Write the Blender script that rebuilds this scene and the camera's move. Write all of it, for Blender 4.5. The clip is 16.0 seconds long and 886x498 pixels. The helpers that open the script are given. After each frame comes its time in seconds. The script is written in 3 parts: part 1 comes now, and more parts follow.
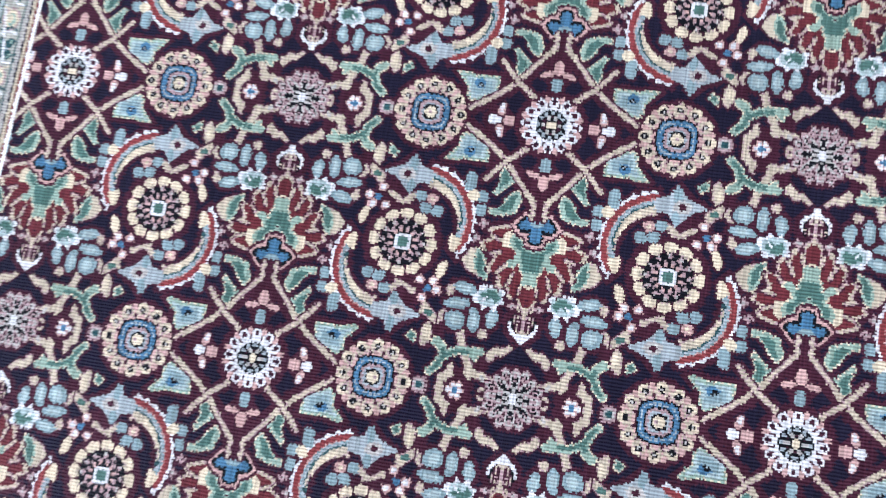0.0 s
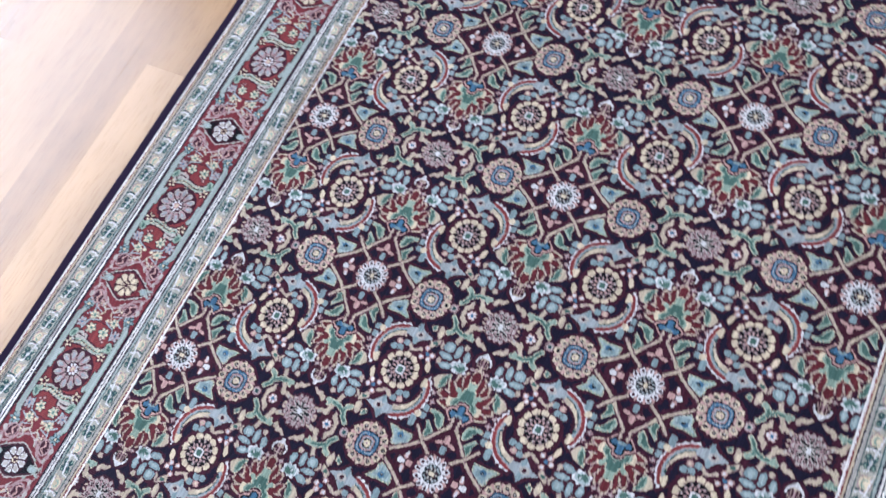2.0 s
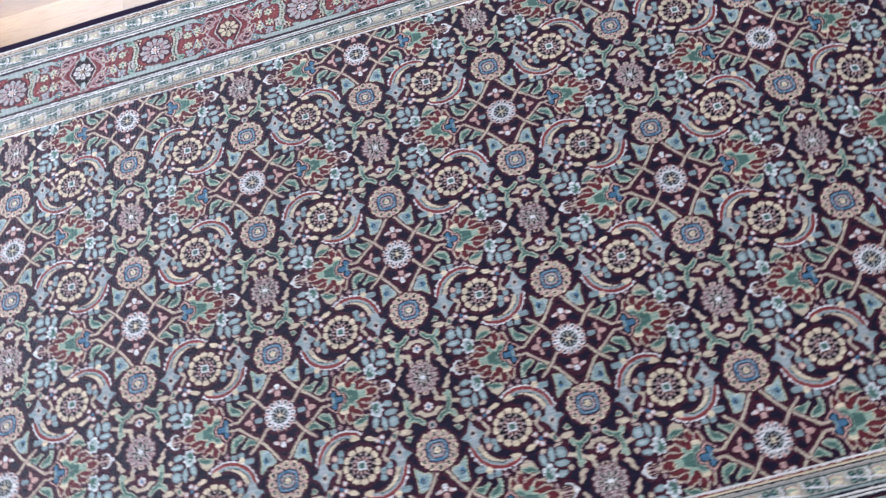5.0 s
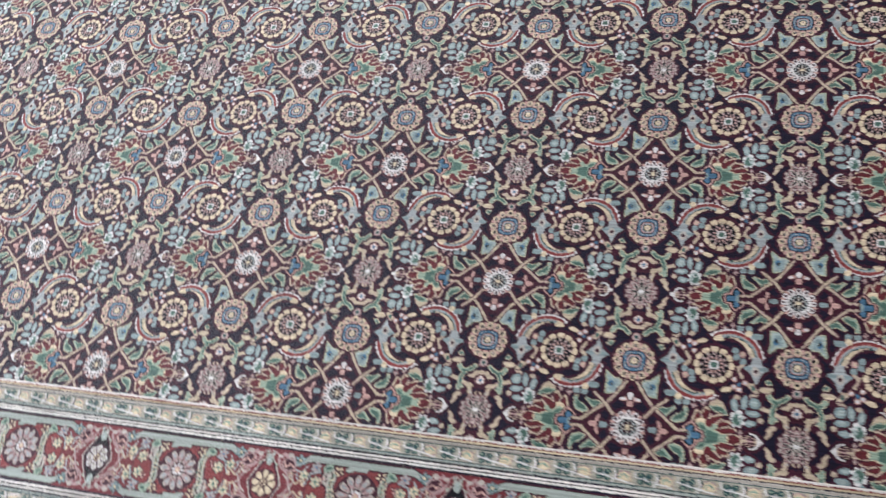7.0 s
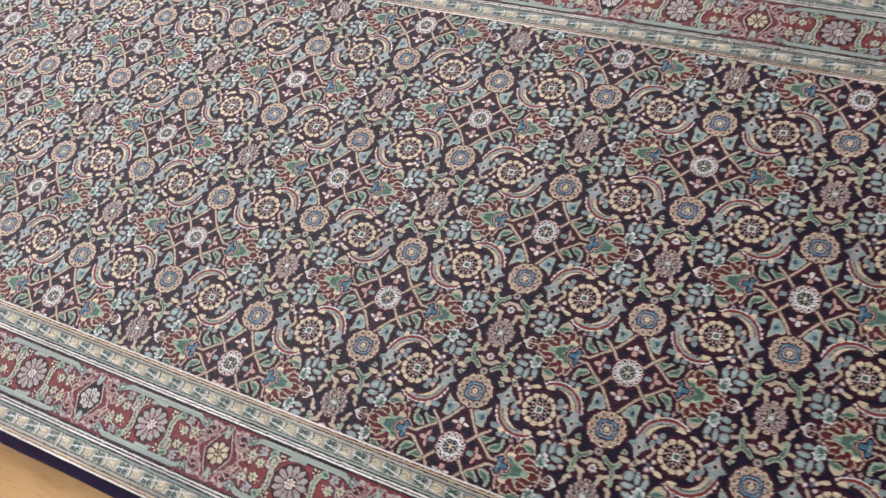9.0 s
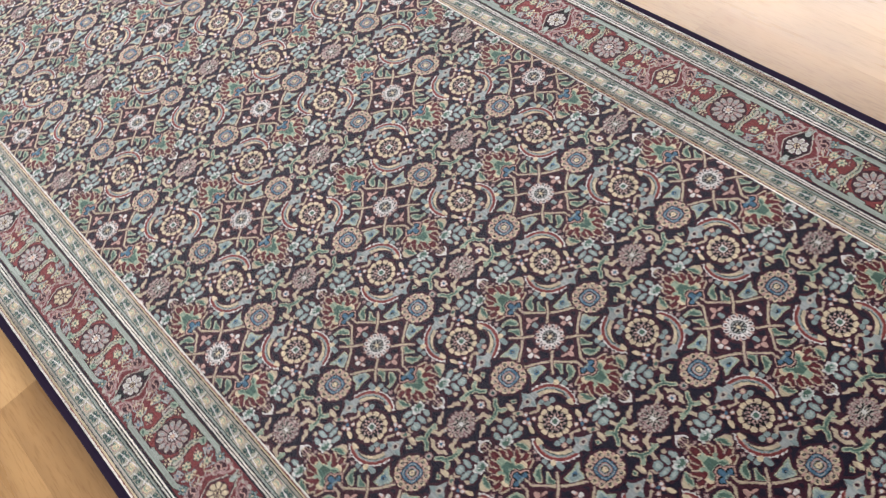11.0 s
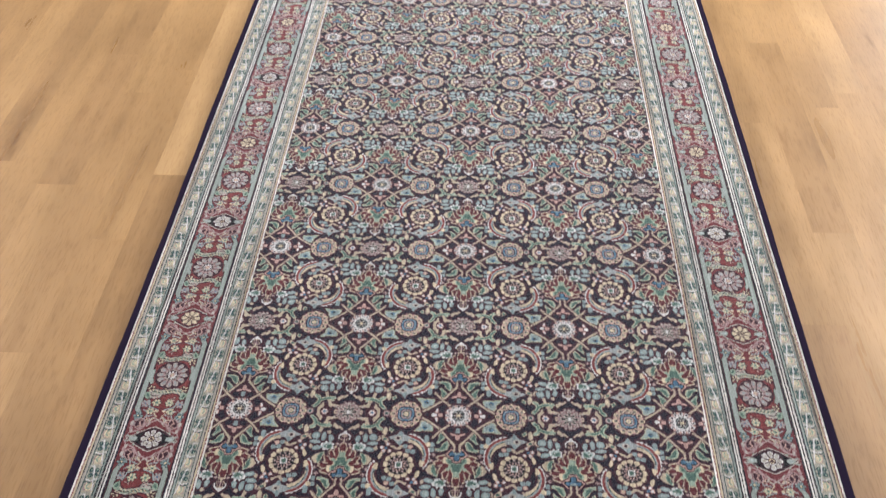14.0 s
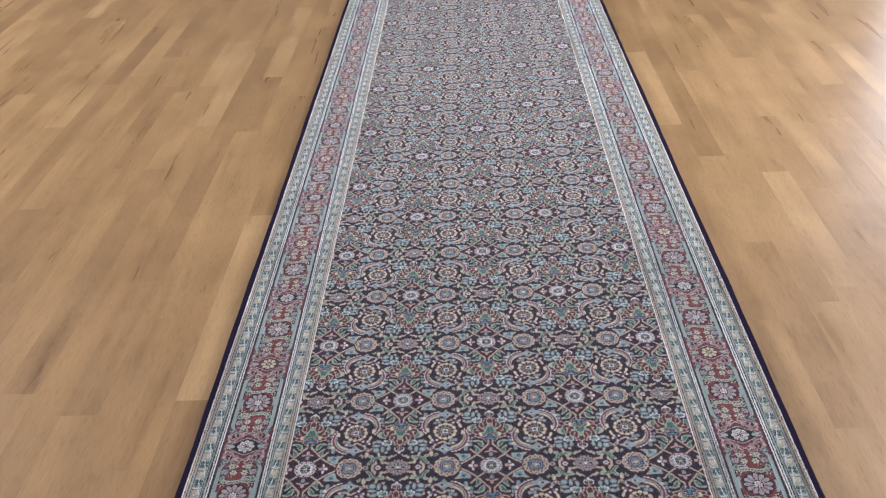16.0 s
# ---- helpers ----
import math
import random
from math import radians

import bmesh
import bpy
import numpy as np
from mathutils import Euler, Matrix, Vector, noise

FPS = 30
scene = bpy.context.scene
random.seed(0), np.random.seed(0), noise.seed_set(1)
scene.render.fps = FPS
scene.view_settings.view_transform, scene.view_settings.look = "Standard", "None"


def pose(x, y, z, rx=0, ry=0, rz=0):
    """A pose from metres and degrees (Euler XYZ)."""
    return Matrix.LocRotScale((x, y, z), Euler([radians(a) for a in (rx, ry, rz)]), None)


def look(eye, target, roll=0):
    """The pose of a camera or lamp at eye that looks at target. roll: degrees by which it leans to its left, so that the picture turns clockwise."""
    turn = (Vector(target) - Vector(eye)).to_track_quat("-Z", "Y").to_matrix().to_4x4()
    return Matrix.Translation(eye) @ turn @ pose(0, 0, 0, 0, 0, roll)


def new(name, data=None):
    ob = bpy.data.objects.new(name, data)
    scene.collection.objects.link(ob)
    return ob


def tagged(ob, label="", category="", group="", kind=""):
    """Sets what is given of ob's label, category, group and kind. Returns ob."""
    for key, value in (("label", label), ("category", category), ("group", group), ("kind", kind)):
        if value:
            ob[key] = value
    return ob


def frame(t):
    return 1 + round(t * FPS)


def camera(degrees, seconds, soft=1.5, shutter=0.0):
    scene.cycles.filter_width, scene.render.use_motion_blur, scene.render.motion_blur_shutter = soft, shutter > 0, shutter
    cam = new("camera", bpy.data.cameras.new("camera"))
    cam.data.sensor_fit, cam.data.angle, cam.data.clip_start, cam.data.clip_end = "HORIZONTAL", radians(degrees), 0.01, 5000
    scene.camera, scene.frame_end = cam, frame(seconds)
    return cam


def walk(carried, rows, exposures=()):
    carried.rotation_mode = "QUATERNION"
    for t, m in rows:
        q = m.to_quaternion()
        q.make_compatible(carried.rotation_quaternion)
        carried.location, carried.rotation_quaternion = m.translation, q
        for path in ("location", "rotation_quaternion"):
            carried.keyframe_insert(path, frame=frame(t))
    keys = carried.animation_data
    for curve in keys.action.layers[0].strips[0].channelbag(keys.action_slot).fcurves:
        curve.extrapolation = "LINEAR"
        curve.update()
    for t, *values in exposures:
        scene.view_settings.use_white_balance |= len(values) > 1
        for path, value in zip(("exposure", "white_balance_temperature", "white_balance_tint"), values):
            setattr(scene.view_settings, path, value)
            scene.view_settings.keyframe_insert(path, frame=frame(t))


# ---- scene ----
cam = camera(53.24, 16.0, soft=1.25, shutter=0.35)
# seconds, place in metres, turn in degrees
ROWS = [
    (0.0, 0.0208, -0.1612, 0.5078, 10.32, 6.74, 9.01),
    (0.5, 0.0160, -0.1904, 0.6030, 13.47, 5.99, 11.74),
    (1.0, 0.0418, -0.2068, 0.7191, 18.49, 5.99, 14.12),
    (1.5, 0.1304, -0.1379, 0.7946, 21.07, 7.88, 19.70),
    (2.0, 0.2185, -0.0717, 0.8437, 25.05, 10.41, 26.34),
    (2.5, 0.2044, 0.0327, 0.8545, 26.02, 10.53, 32.92),
    (3.0, 0.2609, 0.1646, 0.8601, 24.04, 11.99, 40.13),
    (3.5, 0.3962, 0.3039, 0.8907, 25.42, 12.01, 51.54),
    (4.0, 0.4611, 0.4231, 0.8940, 26.05, 11.74, 58.20),
    (4.2, 0.4565, 0.4861, 0.8914, 25.67, 11.20, 61.94),
    (6.3, 0.5290, 1.1311, 0.8857, 28.90, 12.51, 95.10),
    (6.5, 0.5215, 1.1759, 0.8929, 28.11, 12.78, 95.71),
    (7.0, 0.5637, 1.3390, 0.8959, 28.77, 13.29, 101.17),
    (7.5, 0.5862, 1.4931, 0.9190, 29.01, 14.44, 104.98),
    (8.0, 0.5269, 1.6194, 0.9048, 29.21, 13.68, 104.78),
    (8.5, 0.4800, 1.7305, 0.9191, 27.68, 12.66, 107.93),
    (9.0, 0.5281, 1.9148, 0.9656, 31.96, 12.60, 114.72),
    (9.5, 0.5440, 2.0601, 0.9775, 34.32, 13.75, 118.29),
    (10.0, 0.4791, 2.1567, 0.9629, 35.44, 14.52, 121.72),
    (10.2, 0.4414, 2.1903, 0.9723, 35.11, 13.26, 125.09),
    (12.3, 0.0804, 2.4743, 0.9452, 33.91, 14.21, 156.50),
    (12.5, 0.0576, 2.4635, 0.9499, 34.02, 13.12, 160.63),
    (13.0, 0.0086, 2.4887, 0.9767, 36.19, 10.52, 171.35),
    (13.5, -0.0173, 2.5563, 1.0036, 41.40, 6.88, 178.64),
    (14.0, -0.0251, 2.5932, 1.0256, 44.96, 0.71, 182.78),
    (14.5, -0.0039, 2.6014, 1.0448, 49.43, 0.58, 183.52),
    (15.0, 0.0071, 2.5962, 1.0690, 53.24, 1.85, 182.26),
    (15.5, 0.0142, 2.5957, 1.0837, 55.87, 2.66, 181.17),
    (16.0, 0.0126, 2.5951, 1.0766, 57.28, 2.72, 180.84),
]
walk(cam, [(t, pose(x, y, z, rx, ry, rz)) for t, x, y, z, rx, ry, rz in ROWS],
     exposures=[(0.0, 0.48, 5300, 13), (1.5, 0.26, 5300, 15), (4.2, 0.22, 5300, 15), (6.5, 0.28, 5850, 13), (10.2, 0.40, 6250, 13), (12.4, 0.48, 6350, 11), (14.5, 0.38, 5950, 13), (16.0, -0.05, 5600, 14)])

# ---- light ----
world = bpy.data.worlds.new("sky")
scene.world = world
world.use_nodes = True
wn, wl = world.node_tree.nodes, world.node_tree.links
sky = wn.new("ShaderNodeTexSky")
sky.sky_type, sky.sun_disc = "NISHITA", False
sky.sun_elevation, sky.sun_rotation = radians(40), radians(200)
wl.new(sky.outputs[0], wn["Background"].inputs[0])
wn["Background"].inputs[1].default_value = 0.12

# the room: x across the runner, y along it
X0, X1, Y0, Y1, HIGH = -2.4, 4.8, -5.0, 4.6, 2.55
WEST = [(-1.05, 1.55, 0.75, 2.30), (-2.55, -1.65, 0.06, 2.15)]     # y, y, sill, head, in the wall at X0
EAST_FILL = [(-1.3, 1.5, 0.80, 2.25)]                                  # the same in the wall at X1, added unseen for fill light


def window_light(y0, y1, z0, z1, watts, x, into):
    lamp = bpy.data.lights.new("window_light", "AREA")
    lamp.shape, lamp.size, lamp.size_y = "RECTANGLE", y1 - y0 - 0.16, z1 - z0 - 0.16
    lamp.energy, lamp.color = watts, (0.93, 0.96, 1.0)
    ob = new("window_light", lamp)
    eye = Vector((x, (y0 + y1) / 2, (z0 + z1) / 2))
    ob.matrix_world = look(eye, eye + Vector((into, 0, 0)))


window_light(*WEST[0], 165, X0 - 0.04, 1)
window_light(*WEST[1], 28, X0 - 0.04, 1)
# added fill from the east, to even out the light on the floor
window_light(*EAST_FILL[0], 400, X1 + 0.04, -1)


# ---- materials ----
def material(name, rough=0.6):
    m = bpy.data.materials.new(name)
    m.use_nodes = True
    b = m.node_tree.nodes["Principled BSDF"]
    b.inputs["Roughness"].default_value = rough
    return m, m.node_tree.nodes, m.node_tree.links, b


def node(nodes, kind, **values):
    n = nodes.new(kind)
    for k, v in values.items():
        if k in n.inputs:
            n.inputs[k].default_value = v
    return n


def ramp(nodes, *stops):
    r = nodes.new("ShaderNodeValToRGB")
    e = r.color_ramp.elements
    while len(e) < len(stops):
        e.new(0.5)
    for el, (p, c) in zip(e, stops):
        el.position, el.color = p, (*c, 1)
    return r


def plaster(name, colour):
    m, n, l, b = material(name, 0.9)
    co = n.new("ShaderNodeTexCoord")
    big = node(n, "ShaderNodeTexNoise", Scale=1.3, Detail=4.0)
    fine = node(n, "ShaderNodeTexNoise", Scale=160.0, Detail=3.0)
    l.new(co.outputs["Object"], big.inputs["Vector"])
    l.new(co.outputs["Object"], fine.inputs["Vector"])
    r = ramp(n, (0.3, [c * 0.94 for c in colour]), (0.7, colour))
    l.new(big.outputs["Fac"], r.inputs[0])
    l.new(r.outputs[0], b.inputs["Base Color"])
    bp = node(n, "ShaderNodeBump", Strength=0.2, Distance=0.002)
    l.new(fine.outputs["Fac"], bp.inputs["Height"])
    l.new(bp.outputs[0], b.inputs["Normal"])
    return m


def pile():
    """Dyed wool pile: the colour of each knot, softened by abrash and fibre."""
    m, n, l, b = material("wool_pile", 0.9)
    at = n.new("ShaderNodeAttribute")
    at.attribute_name = "yarn"
    co = n.new("ShaderNodeTexCoord")
    cloud = node(n, "ShaderNodeTexNoise", Scale=9.0, Detail=3.0)
    fibre = node(n, "ShaderNodeTexNoise", Scale=900.0, Detail=2.0)
    stretch = node(n, "ShaderNodeMapping")
    stretch.inputs["Scale"].default_value = (1.0, 0.45, 1.0)
    l.new(co.outputs["Object"], cloud.inputs["Vector"])
    l.new(co.outputs["Object"], stretch.inputs["Vector"])
    l.new(stretch.outputs[0], fibre.inputs["Vector"])
    hsv = node(n, "ShaderNodeHueSaturation", Saturation=0.97)
    amount = node(n, "ShaderNodeMath")
    amount.operation = "MULTIPLY_ADD"
    amount.inputs[1].default_value, amount.inputs[2].default_value = 0.5, 0.75
    tone = node(n, "ShaderNodeMath")
    tone.operation = "ADD"
    tone.inputs[1].default_value = -0.25
    spread = node(n, "ShaderNodeMath")
    spread.operation = "MULTIPLY_ADD"
    spread.inputs[1].default_value = 0.5
    l.new(cloud.outputs["Fac"], amount.inputs[0])
    l.new(fibre.outputs["Fac"], spread.inputs[0])
    l.new(amount.outputs[0], tone.inputs[0])
    l.new(tone.outputs[0], spread.inputs[2])
    l.new(spread.outputs[0], hsv.inputs["Value"])
    l.new(at.outputs["Color"], hsv.inputs["Color"])
    # shade in the gaps between knot rows, multiplied into the yarn colour
    rows = ramp(n, (0.05, (0.88, 0.88, 0.88)), (0.55, (1.04, 1.04, 1.04)))
    gap_shade = n.new("ShaderNodeMix")
    gap_shade.data_type, gap_shade.blend_type = "RGBA", "MULTIPLY"
    gap_shade.inputs[0].default_value = 1.0
    l.new(hsv.outputs[0], gap_shade.inputs[6])
    l.new(rows.outputs[0], gap_shade.inputs[7])
    l.new(gap_shade.outputs[2], b.inputs["Base Color"])
    b.inputs["Specular IOR Level"].default_value = 0.04
    shine = n.new("ShaderNodeMix")                  # dyed fibres shine in their own colour
    shine.data_type = "RGBA"
    shine.inputs[0].default_value = 0.27
    shine.inputs[7].default_value = (0.8, 0.78, 0.75, 1)
    l.new(hsv.outputs[0], shine.inputs[6])
    rib = node(n, "ShaderNodeTexWave", Scale=165.0, Distortion=1.2, Detail=1.0)
    rib.bands_direction = "Y"
    l.new(co.outputs["Object"], rib.inputs["Vector"])
    l.new(rib.outputs["Fac"], rows.inputs[0])
    mix = node(n, "ShaderNodeMath")
    mix.operation = "ADD"
    l.new(rib.outputs["Fac"], mix.inputs[0])
    l.new(fibre.outputs["Fac"], mix.inputs[1])
    bp = node(n, "ShaderNodeBump", Strength=0.6, Distance=0.0015)
    l.new(mix.outputs[0], bp.inputs["Height"])
    def leaning(x, y):
        nap, up = node(n, "ShaderNodeVectorMath"), node(n, "ShaderNodeVectorMath")
        nap.operation, up.operation = "ADD", "NORMALIZE"
        nap.inputs[1].default_value = (x, y, 0.0)
        l.new(bp.outputs[0], nap.inputs[0])
        l.new(nap.outputs[0], up.inputs[0])
        return up.outputs[0]
    # the cut ends of the leaning pile face one way, the shining flanks of the fibres the other
    l.new(leaning(-0.06, 0.44), b.inputs["Normal"])
    flank = node(n, "ShaderNodeBsdfSheen", Roughness=0.32)
    l.new(leaning(-0.22, -0.60), flank.inputs["Normal"])
    thin = n.new("ShaderNodeMix")
    thin.data_type, thin.blend_type = "RGBA", "MULTIPLY"
    thin.inputs[0].default_value = 1.0
    thin.inputs[7].default_value = (0.4, 0.4, 0.4, 1)
    l.new(shine.outputs[2], thin.inputs[6])
    l.new(thin.outputs[2], flank.inputs["Color"])
    both = n.new("ShaderNodeAddShader")
    l.new(b.outputs[0], both.inputs[0])
    l.new(flank.outputs[0], both.inputs[1])
    l.new(both.outputs[0], n["Material Output"].inputs["Surface"])
    return m


def oak(name, island):
    """Lacquered oak strip: tone by strip, figure and pores along y."""
    m, n, l, b = material(name, 0.3)
    if island:
        pick = n.new("ShaderNodeNewGeometry").outputs["Random Per Island"]
    else:
        pick = n.new("ShaderNodeObjectInfo").outputs["Random"]
    shift = node(n, "ShaderNodeVectorMath")
    shift.operation = "MULTIPLY_ADD"
    shift.inputs[1].default_value = (7.0, 31.0, 13.0)
    comb = n.new("ShaderNodeCombineXYZ")
    for k in range(3):
        l.new(pick, comb.inputs[k])
    geo = n.new("ShaderNodeNewGeometry")
    l.new(comb.outputs[0], shift.inputs[0])
    l.new(geo.outputs["Position"], shift.inputs[2])
    grainmap = node(n, "ShaderNodeMapping")
    grainmap.inputs["Scale"].default_value = (1.0, 0.09, 1.0)
    l.new(shift.outputs[0], grainmap.inputs["Vector"])
    figure = node(n, "ShaderNodeTexNoise", Scale=26.0, Detail=5.0, Distortion=0.3)
    pores = node(n, "ShaderNodeTexNoise", Scale=420.0, Detail=2.0)
    blotch = node(n, "ShaderNodeTexNoise", Scale=5.0, Detail=2.0)
    for t in (figure, pores):
        l.new(grainmap.outputs[0], t.inputs["Vector"])
    l.new(shift.outputs[0], blotch.inputs["Vector"])
    tone = ramp(n, (0.0, (0.236, 0.136, 0.057)), (0.25, (0.268, 0.156, 0.064)), (0.75, (0.298, 0.177, 0.074)), (1.0, (0.338, 0.208, 0.092)))
    l.new(pick, tone.inputs[0])
    dark = ramp(n, (0.3, (0.84, 0.81, 0.78)), (0.46, (0.98, 0.97, 0.96)), (0.66, (1.09, 1.08, 1.07)))
    l.new(figure.outputs["Fac"], dark.inputs[0])
    por = ramp(n, (0.33, (0.86, 0.83, 0.79)), (0.5, (1.0, 1.0, 1.0)))
    l.new(pores.outputs["Fac"], por.inputs[0])
    blo = ramp(n, (0.3, (0.86, 0.84, 0.82)), (0.7, (1.09, 1.08, 1.07)))
    l.new(blotch.outputs["Fac"], blo.inputs[0])
    # dark heartwood flecks and small knots here and there
    flecks = node(n, "ShaderNodeTexNoise", Scale=11.0, Detail=3.0, Roughness=0.6)
    fleckmap = node(n, "ShaderNodeMapping")
    fleckmap.inputs["Scale"].default_value = (1.6, 0.35, 1.0)
    l.new(shift.outputs[0], fleckmap.inputs["Vector"])
    l.new(fleckmap.outputs[0], flecks.inputs["Vector"])
    fle = ramp(n, (0.22, (0.60, 0.53, 0.47)), (0.28, (0.86, 0.83, 0.80)), (0.36, (1.0, 1.0, 1.0)))
    l.new(flecks.outputs["Fac"], fle.inputs[0])
    out = tone.outputs[0]
    for other in (dark, por, blo, fle):
        mx = n.new("ShaderNodeMix")
        mx.data_type, mx.blend_type = "RGBA", "MULTIPLY"
        mx.inputs[0].default_value = 1.0
        l.new(out, mx.inputs[6])
        l.new(other.outputs[0], mx.inputs[7])
        out = mx.outputs[2]
    l.new(out, b.inputs["Base Color"])
    gloss = ramp(n, (0.3, (0.27, 0.27, 0.27)), (0.7, (0.34, 0.34, 0.34)))
    l.new(figure.outputs["Fac"], gloss.inputs[0])
    l.new(gloss.outputs[0], b.inputs["Roughness"])
    b.inputs["Specular IOR Level"].default_value = 0.25
    return m


def plain(name, colour, rough):
    m, n, l, b = material(name, rough)
    co = n.new("ShaderNodeTexCoord")
    t = node(n, "ShaderNodeTexNoise", Scale=60.0, Detail=3.0)
    l.new(co.outputs["Object"], t.inputs["Vector"])
    r = ramp(n, (0.3, [c * 0.85 for c in colour]), (0.7, colour))
    l.new(t.outputs["Fac"], r.inputs[0])
    l.new(r.outputs[0], b.inputs["Base Color"])
    b.inputs["Specular IOR Level"].default_value = 0.5 if rough < 0.9 else 0.06
    return m


def clear_glass():
    m, n, l, b = material("clear_glass", 0.02)
    b.inputs["Transmission Weight"].default_value = 1.0
    b.inputs["IOR"].default_value = 1.45
    return m


WALL = plaster("white_wall_paint", (0.42, 0.40, 0.37))
CEIL = plaster("white_ceiling_paint", (0.55, 0.54, 0.52))
# unseen end walls, made dark to cut bounce light and floor glare
DIM_WALL = plaster("bounce_dimming_wall", (0.12, 0.11, 0.10))
PILE = pile()
OAK = oak("lacquered_oak_strip", False)
OAK_FAR = oak("lacquered_oak_field", True)
JOINT = plain("dark_joint", (0.09, 0.05, 0.024), 0.8)
BINDING = plain("navy_binding_yarn", (0.012, 0.007, 0.017), 0.95)
JUTE = plain("jute_backing", (0.30, 0.24, 0.16), 0.95)
FRAME = plain("white_window_paint", (0.75, 0.75, 0.73), 0.4)
GLASS = clear_glass()


# ---- mesh helpers ----
def box(bm, x0, x1, y0, y1, z0, z1, bevel=0.0):
    r = bmesh.ops.create_cube(bm, size=1.0)
    bmesh.ops.scale(bm, verts=r["verts"], vec=(x1 - x0, y1 - y0, z1 - z0))
    bmesh.ops.translate(bm, verts=r["verts"], vec=((x0 + x1) / 2, (y0 + y1) / 2, (z0 + z1) / 2))
    if bevel:
        edges = list({e for v in r["verts"] for e in v.link_edges})
        bmesh.ops.bevel(bm, geom=edges, offset=bevel, segments=2, affect="EDGES")


def part(name, bm, mat, parent=None, label=""):
    me = bpy.data.meshes.new(name)
    bm.to_mesh(me)
    bm.free()
    me.materials.append(mat)
    ob = new(name, me)
    ob.parent = parent
    return tagged(ob, label)


def slab(name, mat, x0, x1, y0, y1, z0, z1, parent=None, bevel=0.0, label=""):
    bm = bmesh.new()
    box(bm, x0, x1, y0, y1, z0, z1, bevel)
    return part(name, bm, mat, parent, label)


# ---- shell of the room ----
def wall_with_openings(name, x0, x1, openings):
    bm = bmesh.new()
    y = Y0
    for y0, y1, z0, z1 in sorted(openings):
        box(bm, x0, x1, y, y0, -0.05, HIGH)
        box(bm, x0, x1, y0, y1, -0.05, z0)
        box(bm, x0, x1, y0, y1, z1, HIGH)
        y = y1
    box(bm, x0, x1, y, Y1, -0.05, HIGH)
    return tagged(part(name, bm, WALL), "plain pale painted wall with window openings", "wall", kind="structure")


wall_with_openings("wall_west", X0 - 0.28, X0, WEST)
wall_with_openings("wall_east", X1, X1 + 0.28, EAST_FILL)
tagged(slab("wall_south", DIM_WALL, X0 - 0.28, X1 + 0.28, Y0 - 0.2, Y0, -0.05, HIGH), "plain unseen end wall, darkened to cut bounce light", "wall", kind="structure")
tagged(slab("wall_north", DIM_WALL, X0 - 0.28, X1 + 0.28, Y1, Y1 + 0.2, -0.05, HIGH), "plain unseen end wall, darkened to cut bounce light", "wall", kind="structure")
tagged(slab("ceiling", CEIL, X0 - 0.28, X1 + 0.28, Y0 - 0.2, Y1 + 0.2, HIGH, HIGH + 0.2), "plain white painted ceiling", "ceiling", kind="structure")


def window(name, y0, y1, z0, z1, x, into):
    root = tagged(new(name), "unseen white framed window with clear double panes", "window", kind="structure")
    root.location = (x, (y0 + y1) / 2, z0)
    hy, h, w = (y1 - y0) / 2, z1 - z0, 0.07
    bm = bmesh.new()
    for a in ((-hy, -hy + w, 0, h), (hy - w, hy, 0, h), (-w / 2, w / 2, w, h - w), (-hy + w, hy - w, 0, w), (-hy + w, hy - w, h - w, h)):
        box(bm, -0.035, 0.035, *a, 0.004)
    part("window_frame", bm, FRAME, root)
    slab("window_sill", FRAME, *sorted((0.036 * into, 0.13 * into)), -hy, hy, -0.03, 0.003, root, 0.006)
    for s in (-1, 1):
        a, b = sorted((s * w / 2, s * (hy - w)))
        pane = slab("pane", GLASS, -0.004, 0.004, a, b, w, h - w, root)
        pane.visible_shadow = False


window("window_1", *WEST[0], X0 - 0.1, 1)
window("window_2", *WEST[1], X0 - 0.1, 1)
# added opening that houses the east fill lamp
window("fill_window", *EAST_FILL[0], X1 + 0.1, -1)


# ---- the runner ----
MM = 0.001
KNOT = 302.0 / 320.0                      # millimetres
HALF_W, HALF_H = 151.0, 168 * KNOT        # the quarter of one repeat
RUG_Y0, RUG_Y1 = -1.25, 2.80
RUG_TOP = 0.012
YARN = {
    "navy": (0.010, 0.008, 0.018), "maroon": (0.042, 0.010, 0.018), "red": (0.172, 0.030, 0.029), "tan": (0.42, 0.342, 0.23),
    "cream": (0.545, 0.44, 0.285), "white": (0.56, 0.535, 0.50), "pink": (0.42, 0.25, 0.21), "sky": (0.190, 0.250, 0.245),
    "blue": (0.054, 0.126, 0.196), "green": (0.062, 0.118, 0.092), "sage": (0.23, 0.30, 0.22), "slate": (0.275, 0.298, 0.288),
    "mauve": (0.31, 0.20, 0.19), "black": (0.005, 0.005, 0.007), "aqua": (0.280, 0.312, 0.275), "ash": (0.37, 0.335, 0.285),
    "teal": (0.024, 0.060, 0.060), "wine": (0.135, 0.021, 0.025), "olive": (0.315, 0.295, 0.235),
    "mist": (0.30, 0.355, 0.325), "garnet": (0.098, 0.017, 0.020), "chalk": (0.74, 0.70, 0.63)}
NAMES = list(YARN)
CODE = {k: i for i, k in enumerate(NAMES)}


